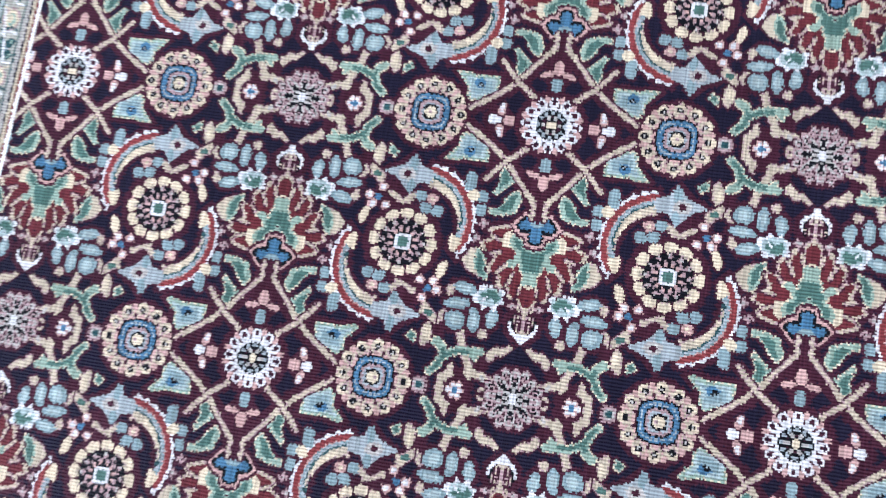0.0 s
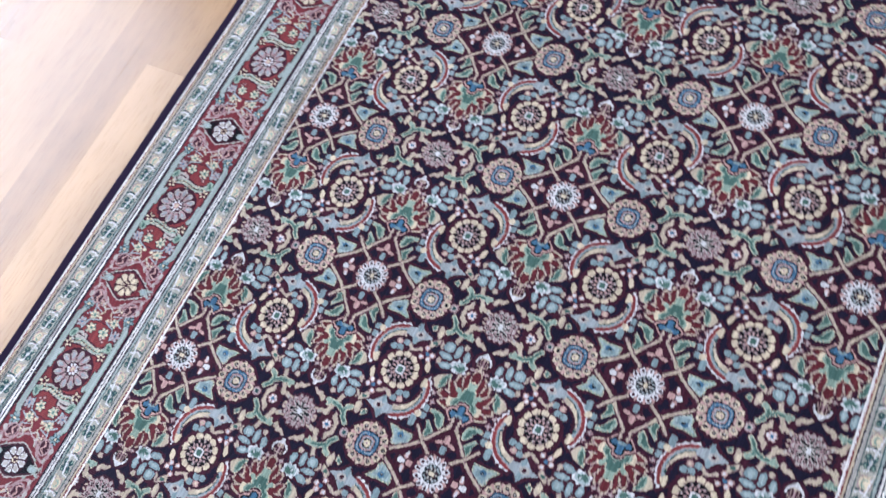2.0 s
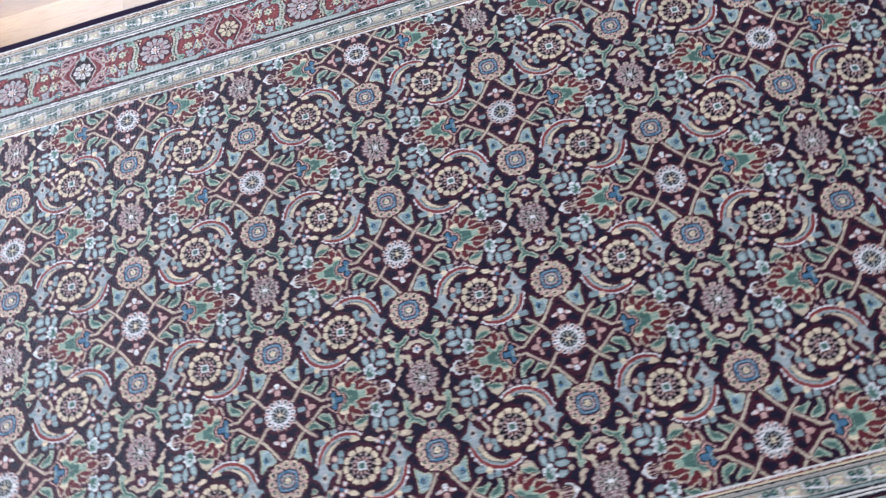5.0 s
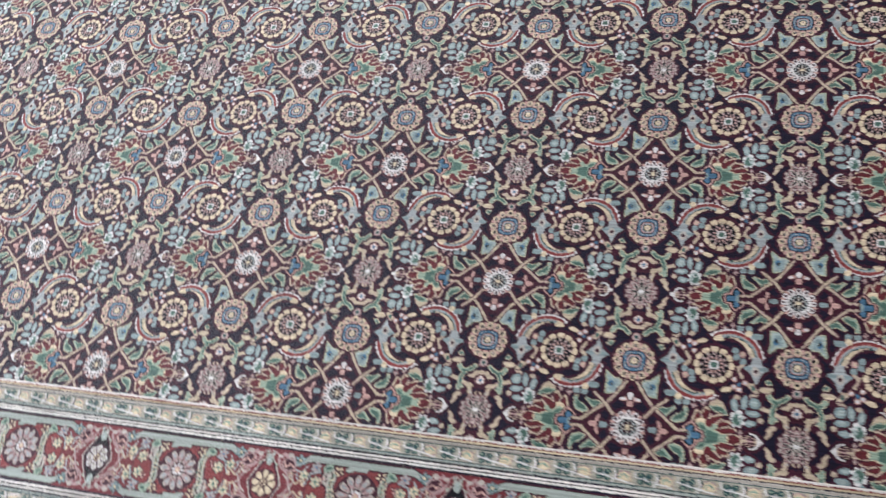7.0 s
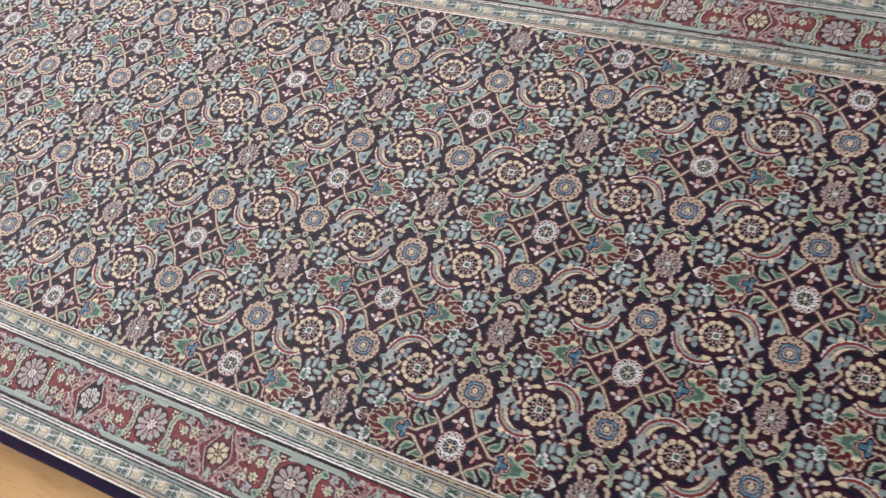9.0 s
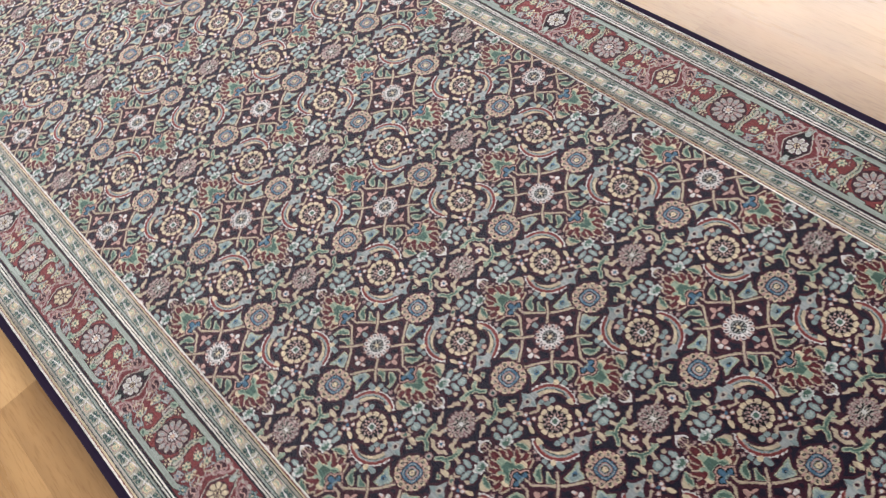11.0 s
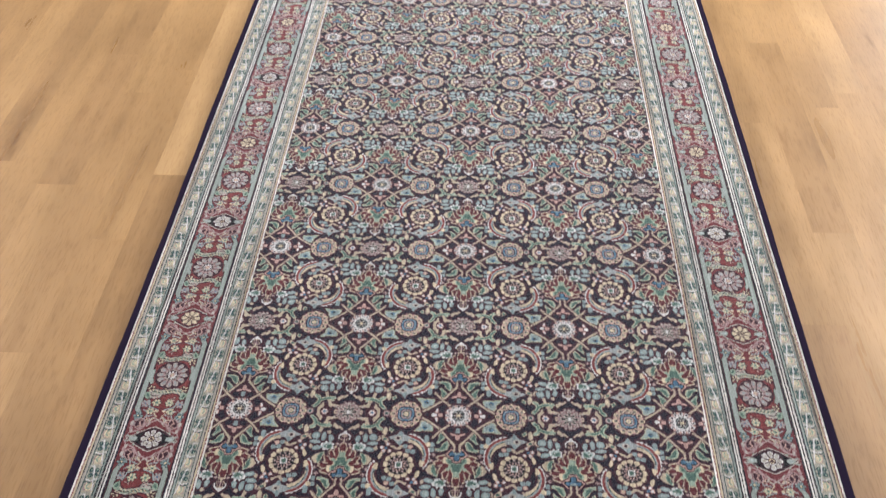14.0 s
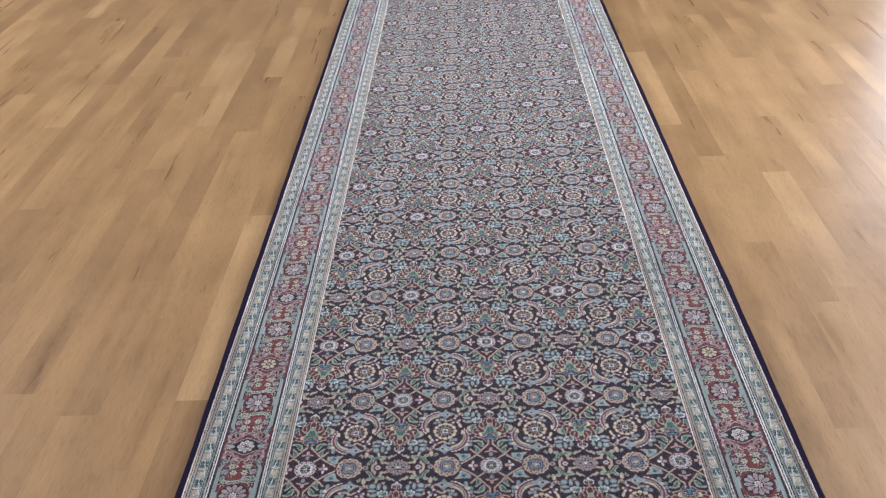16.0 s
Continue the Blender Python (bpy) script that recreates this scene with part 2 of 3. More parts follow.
class Cartoon:
    """A weaver's chart: a raster of knots on which shapes are laid, in millimetres."""

    def __init__(self, a, b, ground, twin=None, rough=0.28):
        self.a, self.b = np.meshgrid(a, b)
        rng = np.random.default_rng(8)       # no weaver's edge is quite clean
        self.a = self.a + rng.normal(0, rough, self.a.shape)
        self.b = self.b + rng.normal(0, rough, self.a.shape)
        self.k = np.full(self.a.shape, CODE[ground])
        self.twin = twin

    def lay(self, colour, inside):
        sets = [(self.a, self.b)]
        if self.twin:
            sets.append((self.twin[0] - self.a, self.twin[1] - self.b))
        for a, b in sets:
            self.k[inside(a, b)] = CODE[colour]

    def oval(self, colour, x, y, rx, ry=None, turn=0.0):
        c, s, ry = math.cos(radians(turn)), math.sin(radians(turn)), ry or rx
        self.lay(colour, lambda a, b: (((a - x) * c + (b - y) * s) / rx) ** 2 + (((b - y) * c - (a - x) * s) / ry) ** 2 <= 1)

    def square(self, colour, x, y, rx, ry=None, power=4):
        ry = ry or rx
        self.lay(colour, lambda a, b: np.abs((a - x) / rx) ** power + np.abs((b - y) / ry) ** power <= 1)

    def ring(self, colour, x, y, count, radius, rx, ry=None, start=0.0):
        for i in range(count):
            t = start + 360.0 * i / count
            self.oval(colour, x + radius * math.cos(radians(t)), y + radius * math.sin(radians(t)), rx, ry, t)

    def shape(self, colour, *points):
        def inside(a, b):
            hit = np.zeros(a.shape, bool)
            for (x0, y0), (x1, y1) in zip(points, points[1:] + points[:1]):
                if y0 != y1:
                    hit ^= ((y0 > b) != (y1 > b)) & (a < (x1 - x0) * (b - y0) / (y1 - y0) + x0)
            return hit
        self.lay(colour, inside)

    def line(self, colour, width, *points):
        def near(a, b):
            best = np.full(a.shape, 1e9)
            for (x0, y0), (x1, y1) in zip(points, points[1:]):
                dx, dy = x1 - x0, y1 - y0
                t = np.clip(((a - x0) * dx + (b - y0) * dy) / (dx * dx + dy * dy), 0, 1)
                best = np.minimum(best, np.hypot(a - x0 - t * dx, b - y0 - t * dy))
            return best <= width / 2
        self.lay(colour, near)

    def leaf(self, edge, core, *points):
        """A leaf outline with a smaller core of another colour."""
        self.shape(edge, *points)
        cx, cy = sum(p[0] for p in points) / len(points), sum(p[1] for p in points) / len(points)
        self.shape(core, *[(cx + 0.55 * (x - cx), cy + 0.55 * (y - cy)) for x, y in points])

    def grown(self, mask, reach=1):
        for _ in range(reach):
            g = mask.copy()
            g[1:] |= mask[:-1]
            g[:-1] |= mask[1:]
            g[:, 1:] |= mask[:, :-1]
            g[:, :-1] |= mask[:, 1:]
            mask = g
        return mask

    def rim(self, colour, edge, grounds=("navy", "maroon", "black"), odd=False):
        """The knots of a colour that touch the dark ground take another, paler one."""
        dark = np.isin(self.k, [CODE[g] for g in grounds])
        at = (self.k == CODE[colour]) & self.grown(dark)
        if odd:
            at &= (np.indices(self.k.shape).sum(0) // 2) % 2 == 0
        self.k[at] = CODE[edge]

    def halo(self, ground, edge, reach=1):
        """The thin outline of another colour round every shape on the ground."""
        bare = self.k == CODE[ground]
        grown = self.grown(~bare, reach)
        self.k[bare & grown] = CODE[edge]

    def fringe(self, ground, edge):
        """A broken second row of outline, every other knot."""
        bare = self.k == CODE[ground]
        at = bare & self.grown(~bare) & (np.indices(self.k.shape).sum(0) % 2 == 0)
        self.k[at] = CODE[edge]


def white_rosette(c, x, y):
    c.ring("pink", x, y, 12, 16.0, 2.2, 1.9, 15)
    c.ring("white", x, y, 12, 13.8, 3.7, 2.9)
    c.ring("navy", x, y, 12, 14.5, 1.9, 1.5)
    c.oval("white", x, y, 11.0)
    c.oval("black", x, y, 9.2)
    c.ring("slate", x, y, 12, 7.6, 1.2, 1.3)
    c.ring("ash", x, y, 6, 4.6, 1.5, 1.1)
    c.ring("maroon", x, y, 6, 4.8, 0.7, 1.0, 30)
    c.oval("cream", x, y, 2.5)


def blue_rosette(c, x, y):
    c.oval("maroon", x, y, 22.6)
    c.ring("pink", x, y, 12, 18.4, 3.0, 2.0, 15)
    c.ring("tan", x, y, 12, 16.8, 5.2, 3.7)
    c.ring("cream", x, y, 12, 19.6, 2.0, 2.8)
    c.ring("pink", x, y, 12, 12.8, 1.8, 2.4)
    c.ring("black", x, y, 12, 17.6, 2.0, 1.7)
    c.ring("ash", x, y, 12, 17.6, 0.8)
    c.oval("maroon", x, y, 12.4)
    c.square("black", x, y, 11.9, power=3.2)
    c.square("blue", x, y, 10.9, power=3.2)
    c.square("slate", x, y, 9.7, power=3.2)
    c.square("blue", x, y, 9.0, power=3.2)
    c.square("black", x, y, 7.9, power=3.2)
    c.square("mauve", x, y, 7.0, power=3)
    c.square("slate", x, y, 5.6, power=3)
    c.square("black", x, y, 4.4, power=3)
    c.oval("cream", x, y, 3.4)
    c.oval("mauve", x + 0.6, y, 1.2)


def brown_rosette(c, x, y):
    for r, start in ((13.6, 22.5), (12.6, 0.0)):
        c.ring("maroon", x, y, 8, r - 2.6, 7.6, 3.8, start)
        c.ring("mauve", x, y, 8, r - 2.6, 6.8, 3.2, start)
        c.ring("ash", x, y, 8, r - 2.8, 5.8, 2.4, start)
        c.ring("black", x, y, 8, r - 2.6, 4.4, 1.5, start)
        c.ring("mauve", x, y, 8, r - 1.0, 2.6, 0.8, start)
    c.oval("black", x, y, 5.8)
    c.ring("ash", x, y, 8, 4.2, 1.3, 1.1)
    c.square("white", x, y, 2.5)


def gold_rosette(c, x, y):
    c.oval("maroon", x, y, 22.4)
    c.ring("pink", x, y, 12, 17.4, 2.4, 4.4)
    c.ring("cream", x, y, 12, 16.8, 3.2, 3.9)
    c.ring("maroon", x, y, 12, 18.6, 3.0, 0.7, 15)
    c.ring("tan", x, y, 12, 14.9, 1.1, 2.2)
    c.oval("black", x, y, 14.0)
    c.ring("mauve", x, y, 12, 11.6, 1.8, 1.4)
    c.ring("ash", x, y, 12, 12.1, 0.8)
    c.ring("mauve", x, y, 12, 8.0, 2.0, 1.3, 15)
    c.ring("pink", x, y, 12, 7.0, 1.2, 1.0, 15)
    c.square("white", x, y, 4.8)
    c.square("green", x, y, 3.1)


def fish(c, x, y):
    """A serrated curved leaf round the gold rosette, with a star-shaped head."""
    def band(colour, r0, r1, t0, t1, taper=0.0, teeth=0.0):
        def inside(a, b):
            t = np.degrees(np.arctan2(b - y, a - x)) % 360
            r = np.hypot(a - x, b - y)
            s = np.clip((t - t0) / (t1 - t0), 0, 1)
            lo = r0 + taper * (1 - s) ** 1.6
            hi = r1 + teeth * (np.floor(t / 5.5) % 2)
            return (t >= t0) & (t <= t1) & (r >= lo) & (r <= np.maximum(hi, lo))
        c.lay(colour, inside)
    band("maroon", 18.0, 34.2, 138, 268, 6)
    band("white", 26, 32.3, 141, 266, 4, 1.1)
    band("red", 25, 31.3, 146, 266, 3)
    band("pink", 24, 27.9, 146, 262, 3)
    band("sky", 21, 27.2, 160, 262, 3)
    band("slate", 21, 26.2, 164, 262, 3)
    band("teal", 21, 25.2, 168, 259, 2)
    band("tan", 18.6, 24.2, 152, 263, 7)
    band("cream", 20.0, 23.0, 160, 240, 5)
    band("cream", 21.0, 28.4, 141, 160, 4)
    c.shape("maroon", (x + 8, y - 40), (x + 16, y - 31), (x + 28, y - 26), (x + 16, y - 20), (x + 9, y - 11))
    c.shape("slate", (x + 7, y - 38), (x + 14, y - 30), (x + 25, y - 26), (x + 15, y - 21), (x + 8, y - 13), (x + 4, y - 20), (x - 4, y - 22), (x - 4, y - 29), (x + 4, y - 31))
    c.oval("sky", x + 8, y - 32, 2.4, 5.0)
    c.oval("sky", x + 8, y - 18, 2.4, 4.2)
    c.oval("ash", x + 11, y - 25, 5.4, 3.8)
    c.oval("maroon", x + 11, y - 25, 2.3, 2.0)


def palmette(c):
    """A stepped red fan with pale tips, a green heart and a blue cap."""
    rim = ((0, 55), (6, 60), (10, 61.5), (18, 61.5), (26, 64), (27.5, 67), (24, 70), (31, 73), (29.5, 77.5), (24, 77.5), (22, 81), (25, 88), (23.5, 90.5),
           (18.5, 88.5), (18.5, 97), (16, 99.5), (12.5, 95), (11.5, 103), (8.5, 105), (6, 100), (4, 109), (0, 112))
    c.shape("maroon", *[(x * 1.07, 80 + (y - 80) * 1.07) for x, y in rim])
    c.shape("tan", *rim)
    c.shape("garnet", *[(max(0.0, x * 0.93 - 0.6), 80 + (y - 80) * 0.91) for x, y in rim])
    for x0, y0, x1, y1 in ((4.6, 96, 5.5, 101), (9.5, 89.5, 12.5, 96), (14.5, 84.5, 18.5, 89.5), (18.5, 77.5, 24, 79), (19, 71, 25, 69)):
        c.line("maroon", 3.2, (x0, y0), (x1, y1))
        c.line("tan", 2.0, (x0, y0), (x1, y1))
    c.shape("cream", (14, 64.5), (18, 67), (17.5, 74.5), (13.5, 75), (10.5, 70.5))
    heart = ((0, 66), (6.5, 69.5), (12.5, 66), (14.5, 69.5), (13, 74), (9, 77), (10, 80.5), (13.5, 81.5), (13, 85.5), (9, 85.5), (6.5, 82), (6, 87), (4, 88), (4.5, 95), (0, 96))
    c.shape("cream", *[(x * 1.08, 78 + (y - 78) * 1.06) for x, y in heart])
    c.shape("sage", *heart)
    c.shape("green", (0, 69), (3, 75), (6, 71), (9.5, 67.5), (12, 69), (11, 73), (6.5, 76.5), (7.5, 79.5), (5, 83), (4.5, 87), (0, 87))
    c.shape("maroon", (0, 49.5), (7, 51), (16, 61), (11.5, 67.5), (7, 69), (6, 74), (0, 75))
    c.shape("pink", (0, 50.5), (6.5, 52), (14.5, 61), (10.5, 66), (6, 67.5), (5, 72.5), (0, 73.5))
    c.shape("black", (0, 52), (6, 53.5), (12.5, 61), (9.5, 64.5), (4.6, 65.5), (4, 71), (0, 72))
    c.shape("blue", (0, 53.5), (5, 55), (10.5, 60.5), (9, 63), (3.4, 62.5), (3, 69.5), (0, 70.5))
    c.oval("sky", 1, 58.5, 3.4, 2.6)
    c.line("tan", 2.6, (0, 109), (0, 114))


def trail(c, *points):
    c.line("maroon", 5.2, *points)
    c.line("tan", 3.0, *points)


def leaf_pair(c):
    """The two green leaves in the lower fork of the diamond."""
    c.leaf("sage", "green", (18.5, 26.5), (24, 23), (26, 30.5), (24.5, 37), (28, 44.5), (25, 45.5), (19.5, 40), (15, 35.5))
    c.leaf("sage", "green", (11, 39), (15, 41), (19, 45.5), (23, 52.5), (29, 53.5), (28.5, 57), (21, 57), (13, 54.5), (10.5, 46.5))
    c.line("green", 2.2, (20.5, 32), (24, 39.5))
    c.line("green", 2.2, (14, 44), (19.5, 53.5))


def spade_leaf(c):
    c.shape("maroon", (31.5, 13), (49.5, 7.5), (54, 13), (54, 18.5), (61.5, 27.5), (55.5, 29.5), (47, 27.5), (31, 28.5))
    c.shape("sage", (34, 14), (49, 9.5), (52, 13.5), (52, 18.5), (59, 27), (55, 28), (47.5, 26), (33, 26.5))
    c.shape("mist", (35.5, 15.5), (48.5, 11), (50.5, 14), (50.5, 19.5), (55.5, 25.5), (48, 24), (35.5, 24.5))
    c.shape("sky", (37, 17), (46, 13.5), (49, 15), (48.5, 20), (52, 24), (47, 22.5), (38, 22.5))
    c.oval("blue", 45, 21, 3.6, 3.0)
    c.oval("black", 44, 20, 1.9, 1.5)
    c.oval("slate", 44.5, 19.5, 0.8)


def scrolls(c):
    """Tan hooks, green vines and small blossoms between the round flowers."""
    c.shape("tan", (113, -11.5), (117, -9.5), (116, -4), (112.5, -1), (111.5, 3.5), (114, 5.5), (116.5, 8), (115.5, 14.5), (113, 14.5), (111.5, 10), (107.5, 7), (107.5, 0), (111, -5.5))
    c.ring("mauve", 98, 0, 8, 3.4, 1.6, 1.4)
    c.oval("ash", 98, 0, 3.2)
    c.oval("teal", 98, 0, 2.0)
    c.oval("maroon", 118.5, 0, 6.4)
    c.ring("pink", 118.5, 0, 6, 3.4, 2.0, 1.6)
    c.ring("white", 118.5, 0, 6, 3.2, 1.3)
    c.oval("blue", 118.5, 0, 2.0)
    c.line("tan", 4.4, (125.5, 9.5), (123.5, 15.5), (121, 20), (118.5, 26.5), (116, 35))
    c.line("tan", 4.6, (124, 11), (131, 10), (137.5, 7.5), (139, 3))
    c.line("tan", 3.4, (132.5, 2), (137, 2.5))
    c.line("ash", 2.2, (132, 9.5), (136.5, 5))
    c.line("sage", 5.6, (102.5, 8.5), (106.5, 12.5), (109, 19), (107, 23.5), (103.5, 25.5))
    c.line("sage", 5.2, (109, 17.5), (115, 21.5), (122.5, 22.5), (129, 23))
    c.line("sage", 3.6, (123, 22.5), (127.5, 19))
    c.line("green", 2.4, (104, 9.5), (107.5, 13.5), (109.5, 18.5), (108, 22))
    c.line("green", 2.4, (110, 18), (115.5, 21), (122, 22))
    c.oval("tan", 97.5, 28.5, 3.3, 6.8, -4)
    c.oval("cream", 98.5, 30, 2.2, 3.6)
    c.leaf("sage", "green", (85, 26), (91.5, 22.5), (92.5, 28), (88.5, 30))
    c.shape("tan", (91, 39), (97, 37.5), (102, 34.5), (101.5, 41.5), (97.5, 44), (96.5, 46), (92.5, 47))
    c.oval("green", 97, 41, 2.6, 2.0)
    c.oval("tan", 105, 40.5, 2.4, 4.6, -20)
    c.line("tan", 4.6, (135.5, 22), (138.5, 25), (142, 25))
    c.line("tan", 3.2, (142, 25), (146, 27.5))
    c.oval("tan", 135.5, 21.5, 2.6, 3.2)
    c.oval("tan", 129.5, 33, 2.9, 2.8)
    # blue sprays beside the bud
    for x, y, rx, ry, turn in ((112.5, 39, 5.0, 4.6, -20), (123, 40, 2.8, 5.8, 4), (133, 42.5, 2.9, 4.8, -8), (112.5, 48.5, 6.4, 2.7, 6), (116, 57.5, 5.8, 2.8, -14)):
        c.oval("maroon", x, y, rx * 1.2 + 1.4, ry * 1.2 + 1.4, turn)
        c.oval("sky", x, y, rx * 1.2, ry * 1.2, turn)
        c.oval("mist", x, y, rx * 0.7, ry * 0.66, turn)
    c.oval("tan", 107.5, 55.5, 2.3, 3.4, -15)
    # pale star with a green fan
    c.shape("white", (121.5, 50), (125.5, 50.5), (127, 46.5), (130, 49.5), (134, 46.5), (135, 50), (139, 51), (137.5, 55), (139.5, 59), (135.5, 59.5), (134, 63), (129, 60.5), (124, 61), (123.5, 57), (120.5, 54.5))
    c.shape("mist", (124, 52), (128, 49), (134, 49.5), (137, 53), (136.5, 58.5), (133.5, 60), (128, 59), (124, 57))
    c.shape("green", (125, 55.5), (128, 51.5), (131, 54), (134, 51), (136, 54), (134.5, 59), (129.5, 58.5))
    c.line("white", 0.9, (126, 51), (129, 55))
    # curled leaf with a tan back
    c.shape("tan", (111, 73), (115, 68), (122, 65), (124.5, 65), (118.5, 71.5), (118, 76.5), (119.5, 82), (115, 80.5))
    c.shape("sage", (127.5, 63), (122, 65.5), (119, 69.5), (118, 75), (119.5, 83), (122, 80.5), (124.5, 76), (127, 71))
    c.shape("green", (126, 64.5), (122.5, 67), (119.5, 71.5), (119.5, 77), (120.5, 79.5), (123, 75), (125.5, 70))
    for x, y in ((117, 87.5), (120.5, 96), (143, 51)):
        c.ring("mauve", x, y, 4, 1.7, 1.2)
        c.oval("ash", x, y, 0.9)
    # four-petalled blossom and its twigs
    for x, y in ((92, 48.5), (99.5, 54), (89, 59), (97, 59)):
        c.oval("pink", x, y, 2.8, 2.6)
        c.oval("white", x, y, 1.7, 1.7)
    c.oval("blue", 94, 54.5, 2.1)
    c.oval("cream", 100.5, 66, 2.6, 5.6, -18)
    c.line("tan", 3.6, (73, 51), (76.5, 54.5), (76, 59.5))
    c.line("tan", 3.2, (76.5, 56.5), (81.5, 54.5), (86.5, 51.5))


def bud(c):
    c.oval("maroon", 0, 117, 10.5, 11)
    c.oval("white", 0, 118.0, 8.2, 7.4)
    c.oval("black", 0, 116.2, 7.0, 6.8)
    c.oval("tan", 0, 115.5, 5.6, 7.6)
    for x in (1.8, 4.2):
        c.oval("maroon", x, 116.5, 0.8, 5.4)
    c.oval("mauve", 0, 114.5, 1.0, 6.0)
    c.oval("white", 0, 126.5, 2.2, 2.4)


def repeat_quarter():
    """The quarter of the repeat from which mirrors make the whole field."""
    a = (np.arange(160) + 0.5) * KNOT
    b = (np.arange(168) + 0.5) * KNOT
    c = Cartoon(a, b, "navy", (HALF_W, HALF_H))
    c.line("maroon", 8.5, (0, 50), (11, 39), (22.5, 24), (36, 13.5), (52, 3))
    c.oval("maroon", 0, 0, 20)
    c.oval("maroon", 31, 0, 8, 8)
    c.oval("maroon", 0, 31, 7, 10)
    for x, y, rx, ry in ((119, 3, 8, 9), (101, 30, 6, 8), (87, 53, 9, 8), (128, 15, 6, 6)):
        c.oval("maroon", x, y, rx, ry)
    scrolls(c)
    leaf_pair(c)
    spade_leaf(c)
    bud(c)
    gold_rosette(c, HALF_W / 2, HALF_H / 2)
    fish(c, 68, 64)
    for x, y in ((58, 59), (65, 58), (69, 51)):
        c.square("sky", x, y, 3.2, 3.0)
    c.oval("pink", 62, 52, 3.4, 3.2)
    c.oval("cream", 62, 52, 1.6, 1.6)
    for x, y, rx, ry in ((33, 47, 2.8, 3.2), (41, 39, 3.2, 5.6), (33, 55, 2.8, 3.6)):
        c.square("sky", x, y, rx, ry)
    c.square("cream", 38.5, 47, 3.4, 3.4, 2.4)
    palmette(c)
    # stems of the diamond
    trail(c, (3.6, 56), (3.6, 47), (11, 39), (22.5, 24), (36, 13.5), (52, 3))
    trail(c, (12, 16), (22.5, 24), (33, 36))
    c.line("maroon", 2.4, (0, 58), (0, 46))
    c.oval("pink", 25, 0, 3.6, 3.4)
    c.oval("white", 33, 0, 4.0, 2.6)
    c.oval("pink", 29.5, 6.5, 2.2, 4.2, 14)
    c.oval("white", 29.5, 7.5, 1.3, 2.6, 14)
    c.square("sky", 0, 24, 2.8, 4.2)
    c.oval("pink", 0, 35, 3.0, 4.4)
    c.oval("pink", 6.5, 30.5, 4.4, 1.7, -12)
    white_rosette(c, 0, 0)
    blue_rosette(c, 71.5, 0)
    brown_rosette(c, HALF_W, 0)
    c.rim("sage", "cream", odd=True)
    c.rim("red", "wine")
    c.rim("green", "sage")
    c.rim("tan", "mauve", odd=True)
    c.halo("navy", "maroon", 1)
    c.fringe("navy", "maroon")
    return c.k


def rows_of(y0, y1):
    return (np.arange(int(math.floor(y0 / KNOT)), int(math.ceil(y1 / KNOT))) + 0.5) * KNOT


def field_chart(xs, ys):
    q = repeat_quarter()

    def fold(v, half, n):
        v = np.abs((v + half) % (2 * half) - half)
        return np.clip((v / KNOT).astype(int), 0, n - 1)
    return q[np.ix_(fold(ys, HALF_H, 168), fold(xs, HALF_W, 160))]


def guard_chart(n, ys, flip):
    """A narrow stripe: lines, then blossoms and leaf squares on a pale ground, 44 units wide from the edge with the cream lines."""
    u = (np.arange(n) + 0.5) * 44.0 / n
    c = Cartoon(u[::-1] if flip else u, ys % 40.0, "tan")
    for lo, hi, colour in ((0, 2.6, "chalk"), (2.6, 4.0, "red"), (4.0, 6.6, "cream"), (6.6, 8.0, "navy"), (8.0, 11.6, "ash"), (11.6, 13.0, "teal"),
                           (13.0, 29.0, "olive"), (29.0, 30.4, "teal"), (30.4, 33.0, "aqua"), (33.0, 35.0, "navy"), (35.0, 37.4, "chalk"), (37.4, 39.0, "black"),
                           (39.0, 41.4, "chalk"), (41.4, 44.1, "navy")):
        c.lay(colour, lambda a, b: (a >= lo) & (a < hi))
    for dx in (-3.4, 3.4):
        for dy in (-3.8, 3.8):
            c.oval("teal", 21 + dx, 10 + dy, 3.3, 3.5)
            c.oval("sage", 21 + dx * 1.2, 10 + dy * 1.2, 1.1)
    c.oval("slate", 21, 10, 1.9)
    c.oval("mauve", 21, 30, 6.6, 7.8)
    c.oval("cream", 21, 30, 5.4, 6.4)
    c.oval("sage", 21, 30, 3.4, 4.2)
    c.oval("cream", 22, 30, 2.4, 2.8)
    c.line("white", 1.6, (14, 20), (20, 22), (28, 19))
    c.line("teal", 1.4, (14, 23), (20, 24.5), (27, 22))
    c.line("white", 1.6, (14, 0), (20, 1), (28, 39))
    c.line("tan", 1.4, (14, 38), (20, 36), (28, 38))
    return c.k


